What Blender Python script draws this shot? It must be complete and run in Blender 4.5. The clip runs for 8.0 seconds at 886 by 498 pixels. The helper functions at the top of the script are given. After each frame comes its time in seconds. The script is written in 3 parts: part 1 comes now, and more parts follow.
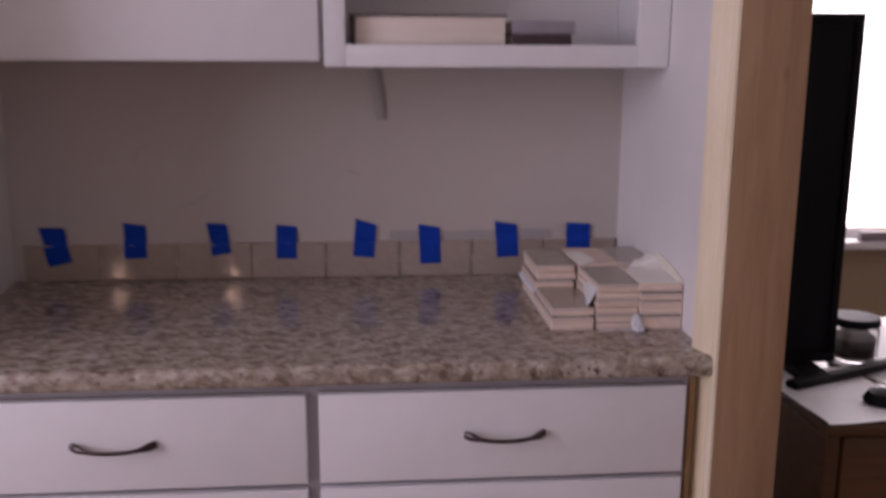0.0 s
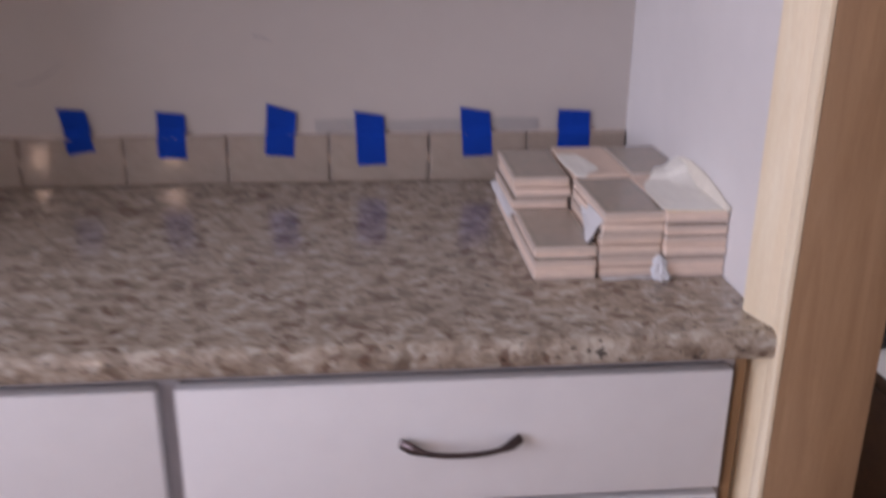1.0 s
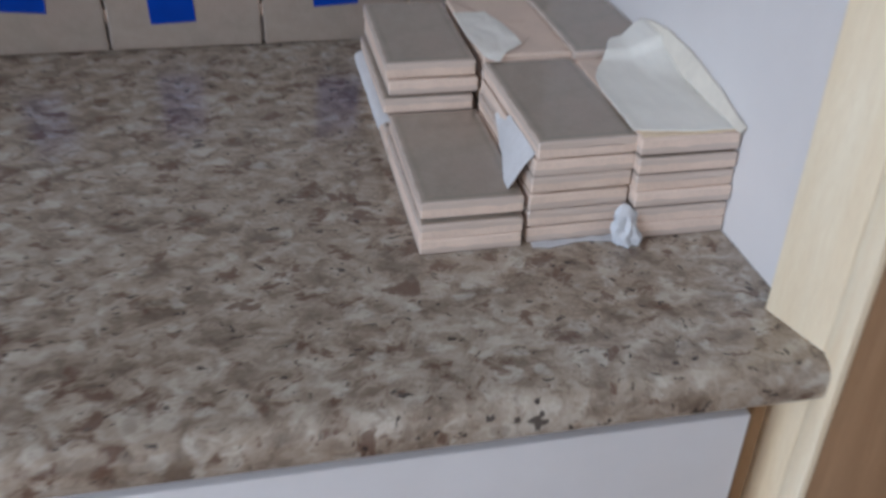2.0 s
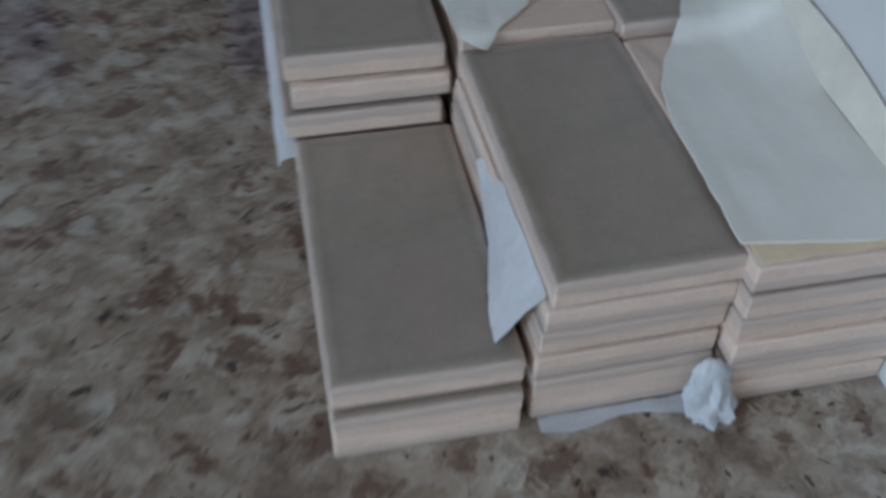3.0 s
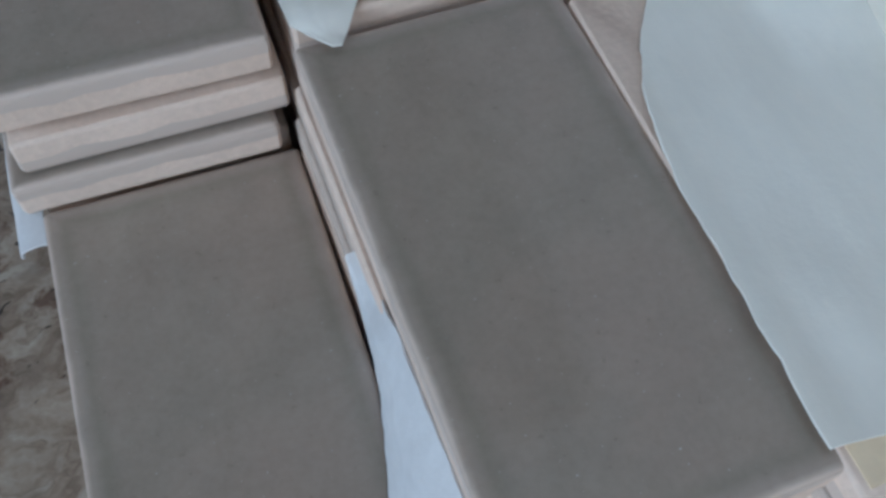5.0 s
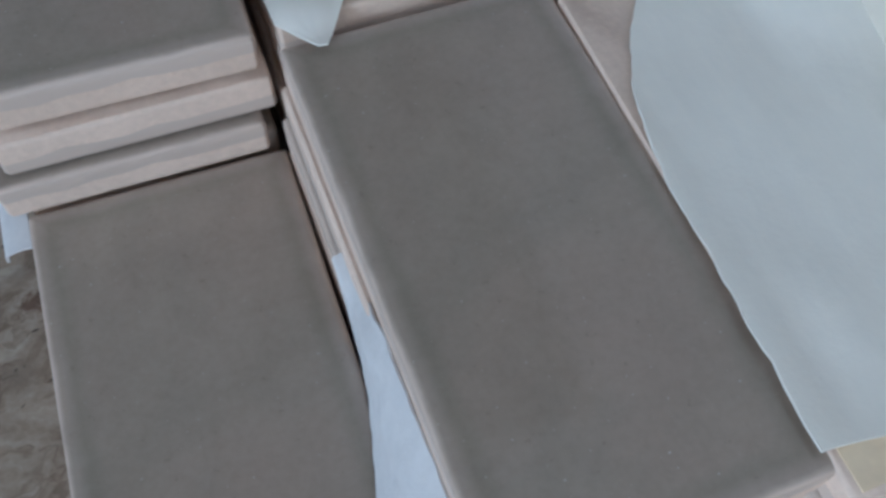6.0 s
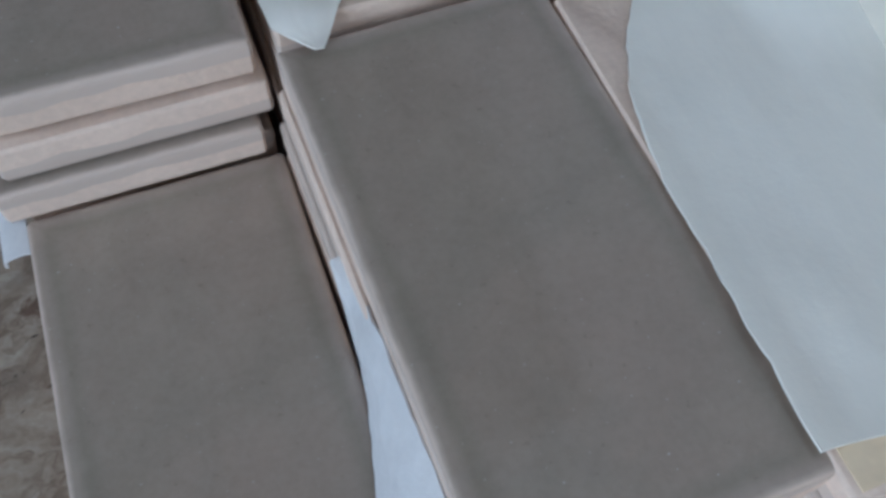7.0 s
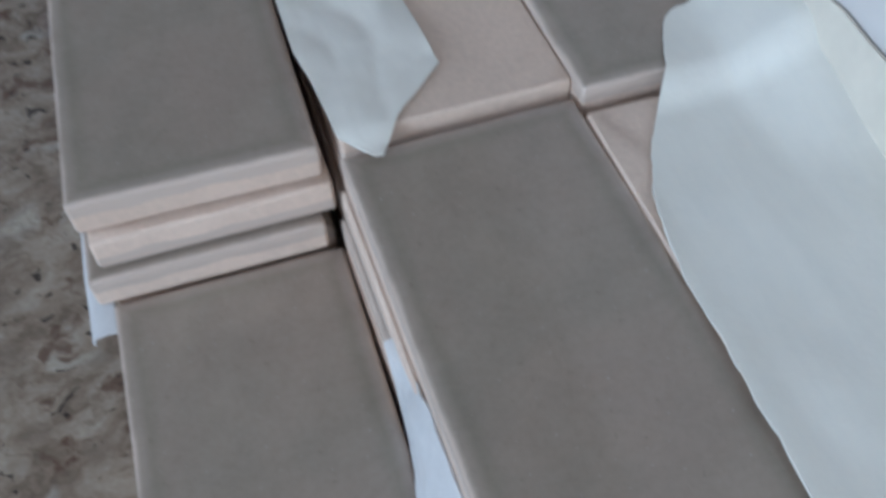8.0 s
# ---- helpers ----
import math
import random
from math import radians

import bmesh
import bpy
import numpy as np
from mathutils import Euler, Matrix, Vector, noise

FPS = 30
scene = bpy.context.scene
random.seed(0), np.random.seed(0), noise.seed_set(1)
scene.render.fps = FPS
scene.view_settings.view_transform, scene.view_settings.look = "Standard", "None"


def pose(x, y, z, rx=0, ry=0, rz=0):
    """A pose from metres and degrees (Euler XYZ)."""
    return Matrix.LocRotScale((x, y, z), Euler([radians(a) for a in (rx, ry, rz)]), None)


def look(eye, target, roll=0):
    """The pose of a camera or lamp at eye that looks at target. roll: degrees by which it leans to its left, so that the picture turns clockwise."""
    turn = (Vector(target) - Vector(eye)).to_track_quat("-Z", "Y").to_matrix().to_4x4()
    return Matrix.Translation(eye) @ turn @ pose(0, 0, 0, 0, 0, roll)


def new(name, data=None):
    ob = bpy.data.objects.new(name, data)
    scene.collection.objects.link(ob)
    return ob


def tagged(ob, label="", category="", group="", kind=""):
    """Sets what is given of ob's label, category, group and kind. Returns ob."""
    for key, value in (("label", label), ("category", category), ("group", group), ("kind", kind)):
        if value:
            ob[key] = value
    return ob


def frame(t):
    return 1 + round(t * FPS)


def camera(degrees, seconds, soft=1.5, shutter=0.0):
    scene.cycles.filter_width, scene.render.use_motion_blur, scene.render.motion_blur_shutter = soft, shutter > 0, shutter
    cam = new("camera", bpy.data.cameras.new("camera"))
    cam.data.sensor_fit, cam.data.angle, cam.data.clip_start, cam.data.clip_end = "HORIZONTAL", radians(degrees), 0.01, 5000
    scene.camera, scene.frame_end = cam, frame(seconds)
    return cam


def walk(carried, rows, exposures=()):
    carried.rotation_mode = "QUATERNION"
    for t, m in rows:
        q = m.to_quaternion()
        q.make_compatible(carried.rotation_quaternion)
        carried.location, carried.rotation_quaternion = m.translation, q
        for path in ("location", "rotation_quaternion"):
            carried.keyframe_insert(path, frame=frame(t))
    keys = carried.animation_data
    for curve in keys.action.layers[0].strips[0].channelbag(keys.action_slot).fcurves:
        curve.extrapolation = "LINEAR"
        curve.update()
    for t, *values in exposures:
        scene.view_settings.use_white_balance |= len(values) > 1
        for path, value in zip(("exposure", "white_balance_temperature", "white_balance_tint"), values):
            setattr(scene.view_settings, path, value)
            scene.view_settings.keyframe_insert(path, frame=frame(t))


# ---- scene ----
cam = camera(51.0, 8.0, soft=3.0, shutter=0.5)
PATH = [
    (0, (-0.643, -2.087, 1.411), (-0.477, -0.137, 0.999), 0.2),
    (0.3, (-0.691, -1.917, 1.388), (-0.416, -0.006, 0.869), 0.8),
    (0.5, (-0.638, -1.81, 1.376), (-0.44, 0.097, 0.806), -0.2),
    (0.8, (-0.566, -1.635, 1.371), (-0.384, 0.275, 0.805), -0.3),
    (1, (-0.525, -1.53, 1.354), (-0.339, 0.335, 0.655), 0.6),
    (1.2, (-0.495, -1.413, 1.343), (-0.224, 0.418, 0.586), 1.8),
    (1.5, (-0.483, -1.236, 1.33), (-0.119, 0.557, 0.522), 2.3),
    (1.7, (-0.462, -1.153, 1.317), (-0.056, 0.567, 0.381), 1.6),
    (2.8, (-0.309, -0.745, 1.253), (-0.088, 0.712, -0.098), 0.7),
    (3.1, (-0.304, -0.649, 1.245), (0.028, 0.665, -0.226), 0.9),
    (3.5, (-0.29, -0.564, 1.227), (0.085, 0.579, -0.371), 1.9),
    (3.8, (-0.256, -0.528, 1.206), (0.020, 0.591, -0.428), -1.2),
    (4, (-0.257, -0.505, 1.199), (0.15, 0.541, -0.457), 3.0),
    (4.5, (-0.249, -0.493, 1.191), (0.12, 0.483, -0.515), 1.6),
    (5, (-0.246, -0.492, 1.187), (0.138, 0.479, -0.519), 2.1),
    (6.5, (-0.241, -0.491, 1.185), (0.139, 0.476, -0.524), 1.5),
    (7, (-0.241, -0.491, 1.185), (0.138, 0.48, -0.521), 1.1),
    (7.5, (-0.239, -0.495, 1.189), (0.129, 0.519, -0.495), 0.3),
    (8, (-0.248, -0.51, 1.207), (0.104, 0.665, -0.373), -1.8),
]
walk(cam, [(t, look(eye, target, roll)) for t, eye, target, roll in PATH],
     exposures=[(0.0, -1.52, 6850, 44), (0.3, -1.60, 6840, 44), (0.5, -1.34, 6830, 43), (1.0, -0.86, 6600, 33), (1.5, -0.78, 6560, 28), (1.7, -0.72, 6350, 22),
                (2.8, -1.22, 5440, 5), (3.5, -1.01, 5500, 5), (4.0, -0.91, 5400, 3), (4.5, -0.82, 5320, 4), (5.0, -0.81, 5320, 4), (6.5, -0.79, 5370, 6), (7.5, -0.75, 5390, 6), (8.0, -0.61, 5420, 6)])

# ---- world and light ----
world = bpy.data.worlds.new("world")
scene.world = world
world.use_nodes = True
wn = world.node_tree
sky = wn.nodes.new("ShaderNodeTexSky")
sky.sky_type, sky.sun_disc = "NISHITA", False
sky.sun_elevation, sky.sun_rotation = radians(40), radians(200)
wn.links.new(sky.outputs[0], wn.nodes["Background"].inputs[0])
wn.nodes["Background"].inputs[1].default_value = 0.08


def area(name, m, w, h, watts, colour):
    d = bpy.data.lights.new(name, "AREA")
    d.shape, d.size, d.size_y, d.energy, d.color = "RECTANGLE", w, h, watts, colour
    ob = new(name, d)
    ob.matrix_world = m
    return ob


def bulb(name, place, watts, colour, radius):
    d = bpy.data.lights.new(name, "POINT")
    d.energy, d.color, d.shadow_soft_size = watts, colour, radius
    ob = new(name, d)
    ob.location = place
    return ob


# daylight in the opening of the window in the west wall, and in the far room's window
area("window_daylight", look((-3.05, -2.08, 1.68), (0, -2.0, 1.0)), 1.45, 1.35, 115, (0.78, 0.896, 1.0))
area("far_window_daylight", look((1.65, 1.14, 1.45), (1.4, -1.0, 1.0)), 1.3, 1.2, 40, (0.9, 0.97, 1.0))
# two warm bulbs of the pendant lamps behind the camera
LAMPS = [(-1.23, -2.10, 1.46), (-1.80, -2.30, 1.50)]
for p in LAMPS:
    bulb("pendant_bulb_light", p, 5.5, (1.0, 0.74, 0.50), 0.035)


# ---- materials ----
def nodes_of(name):
    m = bpy.data.materials.new(name)
    m.use_nodes = True
    t = m.node_tree
    return m, t, t.nodes["Principled BSDF"]


def link(t, a, b):
    t.links.new(a, b)


def coords(t, scale=(1, 1, 1), turn=(0, 0, 0)):
    c = t.nodes.new("ShaderNodeTexCoord")
    mp = t.nodes.new("ShaderNodeMapping")
    mp.inputs["Scale"].default_value = scale
    mp.inputs["Rotation"].default_value = turn
    link(t, c.outputs["Object"], mp.inputs[0])
    return mp.outputs[0]


def fbm(t, vec, scale, detail=4, rough=0.55, warp=0.0):
    n = t.nodes.new("ShaderNodeTexNoise")
    n.inputs["Scale"].default_value, n.inputs["Detail"].default_value = scale, detail
    n.inputs["Roughness"].default_value, n.inputs["Distortion"].default_value = rough, warp
    link(t, vec, n.inputs["Vector"])
    return n.outputs["Fac"]


def ramp(t, fac, stops):
    r = t.nodes.new("ShaderNodeValToRGB")
    e = r.color_ramp.elements
    while len(e) < len(stops):
        e.new(0.5)
    for el, (p, c) in zip(e, stops):
        el.position, el.color = p, (*c, 1) if len(c) == 3 else c
    link(t, fac, r.inputs[0])
    return r.outputs[0]


def mix(t, a, b, fac, mode="MIX"):
    m = t.nodes.new("ShaderNodeMix")
    m.data_type, m.blend_type = "RGBA", mode
    if isinstance(fac, float):
        m.inputs[0].default_value = fac
    else:
        link(t, fac, m.inputs[0])
    for s, v in ((m.inputs[6], a), (m.inputs[7], b)):
        if isinstance(v, tuple):
            s.default_value = (*v, 1)
        else:
            link(t, v, s)
    return m.outputs[2]


def bump(t, bsdf, height, strength, dist=0.001):
    b = t.nodes.new("ShaderNodeBump")
    b.inputs["Strength"].default_value, b.inputs["Distance"].default_value = strength, dist
    link(t, height, b.inputs["Height"])
    link(t, b.outputs[0], bsdf.inputs["Normal"])


def shade(c, k):
    return tuple(min(1.0, v * k) for v in c)


def surface(name, colour, rough=0.5, spread=0.12, big=3.0, small=90.0, relief=0.15, metal=0.0, stretch=(1, 1, 1), per_piece=0.0, stain=None, grain=0.7):
    """A plain surface with stains at one scale, grain at another and fine relief."""
    m, t, b = nodes_of(name)
    v = coords(t, stretch)
    large, fine = fbm(t, v, big, 3), fbm(t, v, small, 3)
    col = ramp(t, large, [(0.25, shade(colour, 1 - spread)), (0.75, shade(colour, 1 + spread))])
    col = mix(t, col, ramp(t, fine, [(0.3, (0.86, 0.86, 0.86)), (0.7, (1, 1, 1))]), grain, "MULTIPLY")
    if stain:
        spots = ramp(t, fbm(t, coords(t, (1, 1, 2.5)), 26, 4, 0.65), [(0.60, (0, 0, 0)), (0.78, (0.4,) * 3)])
        col = mix(t, col, stain, spots)
    if per_piece:
        oi = t.nodes.new("ShaderNodeObjectInfo")
        col = mix(t, col, ramp(t, oi.outputs["Random"], [(0.0, shade((1, 0.98, 0.95), 1 - per_piece)), (1.0, (1, 1, 1))]), 1.0, "MULTIPLY")
    link(t, col, b.inputs["Base Color"])
    rr = ramp(t, large, [(0.2, (rough * 0.85,) * 3), (0.8, (min(1, rough * 1.15),) * 3)])
    link(t, rr, b.inputs["Roughness"])
    b.inputs["Metallic"].default_value = metal
    if relief:
        bump(t, b, fine, relief)
    return m


def wood(name, light, dark, rough=0.55, axis="z", knots=True):
    m, t, b = nodes_of(name)
    st = {"z": (9, 9, 0.7), "x": (0.7, 9, 9), "y": (9, 0.7, 9)}[axis]
    v = coords(t, st)
    grain = fbm(t, v, 6, 5, 0.6, 0.6)
    fine = fbm(t, coords(t, tuple(8 * s for s in st)), 14, 2)
    col = ramp(t, grain, [(0.3, dark), (0.5, tuple((p + q) / 2 for p, q in zip(light, dark))), (0.68, light)])
    col = mix(t, col, ramp(t, fine, [(0.35, (0.82, 0.78, 0.74)), (0.6, (1, 1, 1))]), 0.32, "MULTIPLY")
    blot = fbm(t, coords(t, tuple(0.5 * k + 0.6 for k in st)), 2.2, 3, 0.6)
    col = mix(t, col, ramp(t, blot, [(0.32, (0.84, 0.78, 0.70)), (0.62, (1, 1, 1))]), 0.75, "MULTIPLY")
    if knots:
        vo = t.nodes.new("ShaderNodeTexVoronoi")
        vo.inputs["Scale"].default_value = 3.2
        link(t, coords(t, {"z": (2.2, 2.2, 1), "x": (1, 2.2, 2.2), "y": (2.2, 1, 2.2)}[axis]), vo.inputs["Vector"])
        col = mix(t, col, shade(dark, 0.35), ramp(t, vo.outputs["Distance"], [(0.03, (0.75,) * 3), (0.075, (0, 0, 0))]))
    link(t, col, b.inputs["Base Color"])
    b.inputs["Roughness"].default_value = rough
    bump(t, b, fine, 0.2)
    return m


def granite_stone():
    """Polished granite: swirled beige, grey and cream patches, brown pockets and thin veins between them, dark specks."""
    m, t, b = nodes_of("granite")
    v = coords(t, (0.88, 1.05, 1.0), (0, 0, radians(-25)))

    def warped(vec, scale, amount):
        n = t.nodes.new("ShaderNodeTexNoise")
        n.inputs["Scale"].default_value, n.inputs["Detail"].default_value = scale, 3
        n.inputs["Roughness"].default_value = 0.6
        link(t, vec, n.inputs["Vector"])
        off = t.nodes.new("ShaderNodeVectorMath")
        off.operation = "MULTIPLY_ADD"
        off.inputs[1].default_value = (amount, amount, amount)
        link(t, n.outputs["Color"], off.inputs[0])
        link(t, vec, off.inputs[2])
        return off.outputs[0]

    def grains(vec, scale, stops, reach):
        """Scattered rounded patches of one kind of crystal: a mask."""
        vo = t.nodes.new("ShaderNodeTexVoronoi")
        vo.inputs["Scale"].default_value = scale
        link(t, vec, vo.inputs["Vector"])
        sep = t.nodes.new("ShaderNodeSeparateColor")
        link(t, vo.outputs["Color"], sep.inputs[0])
        return mix(t, ramp(t, sep.outputs[0], stops), ramp(t, vo.outputs["Distance"], [(reach, (1, 1, 1)), (reach + 0.22, (0, 0, 0))]), 1.0, "MULTIPLY")
    w = warped(v, 40, 0.030)
    w2 = warped(w, 120, 0.009)
    tone = fbm(t, w2, 41, 5, 0.64)
    base = ramp(t, tone, [(0.33, (0.185, 0.145, 0.114)), (0.43, (0.305, 0.250, 0.202)), (0.50, (0.400, 0.340, 0.282)), (0.57, (0.470, 0.412, 0.350)), (0.68, (0.565, 0.522, 0.462))])
    base = mix(t, base, (0.610, 0.580, 0.525), grains(w2, 60, [(0.62, (0, 0, 0)), (0.72, (0.62,) * 3)], 0.28))
    base = mix(t, base, (0.250, 0.208, 0.172), grains(warped(v, 70, 0.018), 86, [(0.58, (0, 0, 0)), (0.72, (0.50,) * 3)], 0.30))
    pockets = ramp(t, fbm(t, w, 48, 4, 0.62), [(0.565, (0, 0, 0)), (0.63, (0.80,) * 3)])
    base = mix(t, base, (0.150, 0.088, 0.064), pockets)
    vein = ramp(t, fbm(t, w2, 36, 3, 0.5), [(0.462, (0, 0, 0)), (0.487, (0.40,) * 3), (0.512, (0, 0, 0))])
    base = mix(t, base, (0.150, 0.112, 0.088), vein)
    cloud = ramp(t, fbm(t, v, 8, 2), [(0.35, (0.90, 0.85, 0.80)), (0.65, (1, 0.985, 0.96))])
    base = mix(t, base, cloud, 0.8, "MULTIPLY")
    fine = fbm(t, v, 420, 3, 0.7)
    base = mix(t, base, ramp(t, fine, [(0.3, (0.76, 0.75, 0.74)), (0.6, (1, 1, 1))]), 0.6, "MULTIPLY")
    speck = fbm(t, w, 130, 2, 0.5)
    base = mix(t, base, (0.040, 0.034, 0.032), ramp(t, speck, [(0.305, (0.85,) * 3), (0.345, (0, 0, 0))]))
    link(t, base, b.inputs["Base Color"])
    link(t, ramp(t, tone, [(0.2, (0.075,) * 3), (0.8, (0.13,) * 3)]), b.inputs["Roughness"])
    bump(t, b, speck, 0.03, 0.0004)
    return m


def glazed(name, colour):
    """Grey-taupe glaze, faintly clouded, pooled darker a little in from the edge, pale and thin on the rim."""
    m, t, b = nodes_of(name)
    v = coords(t)
    cloud = fbm(t, v, 22, 4, 0.6)
    fine = fbm(t, v, 420, 3, 0.7)
    col = ramp(t, cloud, [(0.25, shade(colour, 0.88)), (0.75, shade(colour, 1.10))])
    warm = mix(t, col, (0.392, 0.313, 0.266), ramp(t, fbm(t, v, 15, 3), [(0.42, (0, 0, 0)), (0.68, (0.75,) * 3)]))
    col = mix(t, warm, ramp(t, fine, [(0.3, (0.84, 0.84, 0.84)), (0.6, (1, 1, 1))]), 0.45, "MULTIPLY")
    col = mix(t, col, ramp(t, fbm(t, v, 85, 5, 0.72), [(0.34, (0.86, 0.87, 0.87)), (0.60, (1, 1, 1))]), 0.45, "MULTIPLY")
    pits = ramp(t, fbm(t, v, 340, 2, 0.5), [(0.25, (0.22,) * 3), (0.30, (0, 0, 0))])
    col = mix(t, col, (0.16, 0.13, 0.11), pits)
    dots = ramp(t, fbm(t, v, 900, 1, 0.5), [(0.755, (0, 0, 0)), (0.79, (0.5,) * 3)])
    col = mix(t, col, (0.7, 0.68, 0.64), dots)
    oi = t.nodes.new("ShaderNodeObjectInfo")
    col = mix(t, col, ramp(t, oi.outputs["Random"], [(0.0, (0.92, 0.9, 0.88)), (1.0, (1, 1, 1))]), 1.0, "MULTIPLY")
    link(t, col, b.inputs["Base Color"])
    b.inputs["Roughness"].default_value = 0.055
    bump(t, b, cloud, 0.06, 0.001)
    return m


def sheer(name, colour):
    """Thin packing foam: dull, with faint drawn-out streaks and creases, letting a little through."""
    m, t, b = nodes_of(name)
    streak = fbm(t, coords(t, (6, 1, 1), (0, 0, radians(-14))), 40, 3, 0.6)
    blot = fbm(t, coords(t), 26, 4, 0.6)
    col = ramp(t, blot, [(0.3, shade(colour, 0.93)), (0.7, colour)])
    col = mix(t, col, ramp(t, streak, [(0.35, (0.92, 0.93, 0.95)), (0.65, (1, 1, 1))]), 0.3, "MULTIPLY")
    link(t, col, b.inputs["Base Color"])
    b.inputs["Roughness"].default_value = 0.6
    bump(t, b, fbm(t, coords(t), 120, 4, 0.65), 0.25, 0.001)
    clear = t.nodes.new("ShaderNodeBsdfTransparent")
    blend = t.nodes.new("ShaderNodeMixShader")
    blend.inputs[0].default_value = 0.06
    link(t, b.outputs[0], blend.inputs[1])
    link(t, clear.outputs[0], blend.inputs[2])
    link(t, blend.outputs[0], t.nodes["Material Output"].inputs["Surface"])
    return m


def glow(name, colour, strength):
    m, t, b = nodes_of(name)
    b.inputs["Base Color"].default_value = (*colour, 1)
    b.inputs["Emission Color"].default_value = (*colour, 1)
    b.inputs["Emission Strength"].default_value = strength
    return m


def glass(name, colour=(1, 1, 1)):
    m, t, b = nodes_of(name)
    b.inputs["Base Color"].default_value = (*colour, 1)
    b.inputs["Transmission Weight"].default_value = 1.0
    b.inputs["Roughness"].default_value, b.inputs["IOR"].default_value = 0.02, 1.45
    return m


# niche back wall: the wall paint, darkened for the weaker light there
M_WALL_SHADED = surface("wall_paint_shaded", (0.51, 0.462, 0.43), 0.6, 0.06, 2.0, 22, 0.0, grain=0.18)
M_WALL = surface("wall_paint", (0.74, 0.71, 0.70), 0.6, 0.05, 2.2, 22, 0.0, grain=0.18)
M_PATCH = surface("old_grey_paint", (0.40, 0.37, 0.36), 0.6, 0.06, 7, 200, 0.1)
M_CEIL = surface("ceiling_paint", (0.87, 0.86, 0.84), 0.8, 0.04, 2, 150, 0.2)
M_FLOOR = wood("floor_wood", (0.30, 0.19, 0.11), (0.17, 0.10, 0.055), 0.4, "x", False)
M_CAB = surface("white_cabinet_paint", (0.76, 0.75, 0.76), 0.38, 0.03, 4, 30, 0.0, grain=0.2)
M_FRAME = surface("grey_cabinet_paint", (0.42, 0.40, 0.42), 0.45, 0.05, 6, 300, 0.08)
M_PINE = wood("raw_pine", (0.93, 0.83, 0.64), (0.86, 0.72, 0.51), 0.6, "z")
# the same pine, browner: the front face's shade is in the colour
M_PINE_SHADED = wood("raw_pine_shaded", (0.42, 0.262, 0.148), (0.315, 0.185, 0.10), 0.6, "z")
M_STILE = wood("raw_oak_stile", (0.48, 0.31, 0.17), (0.30, 0.17, 0.085), 0.6, "z", False)
M_GRANITE = granite_stone()
M_GLAZE = glazed("taupe_glaze", (0.398, 0.336, 0.284))
M_BODY = surface("cream_bisque", (0.84, 0.672, 0.562), 0.7, 0.08, 24, 420, 0.25, per_piece=0.12, stain=(0.56, 0.36, 0.24))
M_TAPE = surface("blue_crepe_tape", (0.001, 0.048, 0.38), 0.8, 0.12, 30, 500, 0.5)
M_TAPE.node_tree.nodes["Principled BSDF"].inputs["Specular IOR Level"].default_value = 0.15
M_BRONZE = surface("oil_rubbed_bronze", (0.085, 0.062, 0.062), 0.32, 0.3, 60, 300, 0.1, 0.85)
M_FOAM = surface("white_foam_sheet", (0.87, 0.84, 0.775), 0.75, 0.04, 14, 60, 0.05, grain=0.4)
M_YELLOWED = surface("yellowed_paper", (0.93, 0.74, 0.52), 0.75, 0.12, 30, 200, 0.1)
M_SHEER = sheer("sheer_white_foam", (0.96, 0.935, 0.86))
# a greyer copy of the white foam, for the two hanging flaps
M_THIN_GREYER = surface("thin_greyer_foam", (0.70, 0.69, 0.70), 0.75, 0.07, 40, 260, 0.25, grain=0.5)
M_FILM = surface("thin_bluish_film", (0.80, 0.82, 0.86), 0.35, 0.06, 30, 500, 0.1)
M_FILM.node_tree.nodes["Principled BSDF"].inputs["Transmission Weight"].default_value = 0.2
M_KRAFT = surface("yellowed_foam", (0.80, 0.74, 0.64), 0.75, 0.08, 18, 80, 0.1)
M_BLACK = surface("black_plastic", (0.005, 0.005, 0.006), 0.55, 0.2, 8, 200, 0.08)
M_BLACK.node_tree.nodes["Principled BSDF"].inputs["Specular IOR Level"].default_value = 0.12
M_DESK = wood("brown_desk_wood", (0.115, 0.050, 0.016), (0.065, 0.027, 0.009), 0.45, "x", False)
M_PAPER = surface("white_paper", (0.82, 0.83, 0.85), 0.6, 0.03, 10, 300, 0.1)
M_FARWALL = surface("tan_wall_paint", (0.36, 0.27, 0.17), 0.6, 0.06, 2, 150, 0.15)
M_COVER = surface("dark_book_cover", (0.06, 0.035, 0.04), 0.5, 0.2, 30, 300, 0.15)
M_PAGES = surface("book_pages", (0.78, 0.68, 0.60), 0.8, 0.06, 60, 500, 0.3, stretch=(0.2, 0.2, 4))
M_GREYBOOK = surface("grey_book_cover", (0.30, 0.27, 0.30), 0.5, 0.1, 30, 300, 0.1)
M_SKY = glow("outside_daylight", (0.92, 1.0, 0.95), 9.0)
M_GLASS = glass("clear_glass")
M_YELLOW = surface("yellow_plastic", (0.75, 0.72, 0.05), 0.4, 0.1, 20, 200, 0.05)
M_RED = surface("red_brown_curtain", (0.30, 0.12, 0.07), 0.8, 0.2, 12, 200, 0.3)
M_COFFEE = surface("dark_jar_filling", (0.03, 0.018, 0.012), 0.8, 0.3, 40, 300, 0.4)


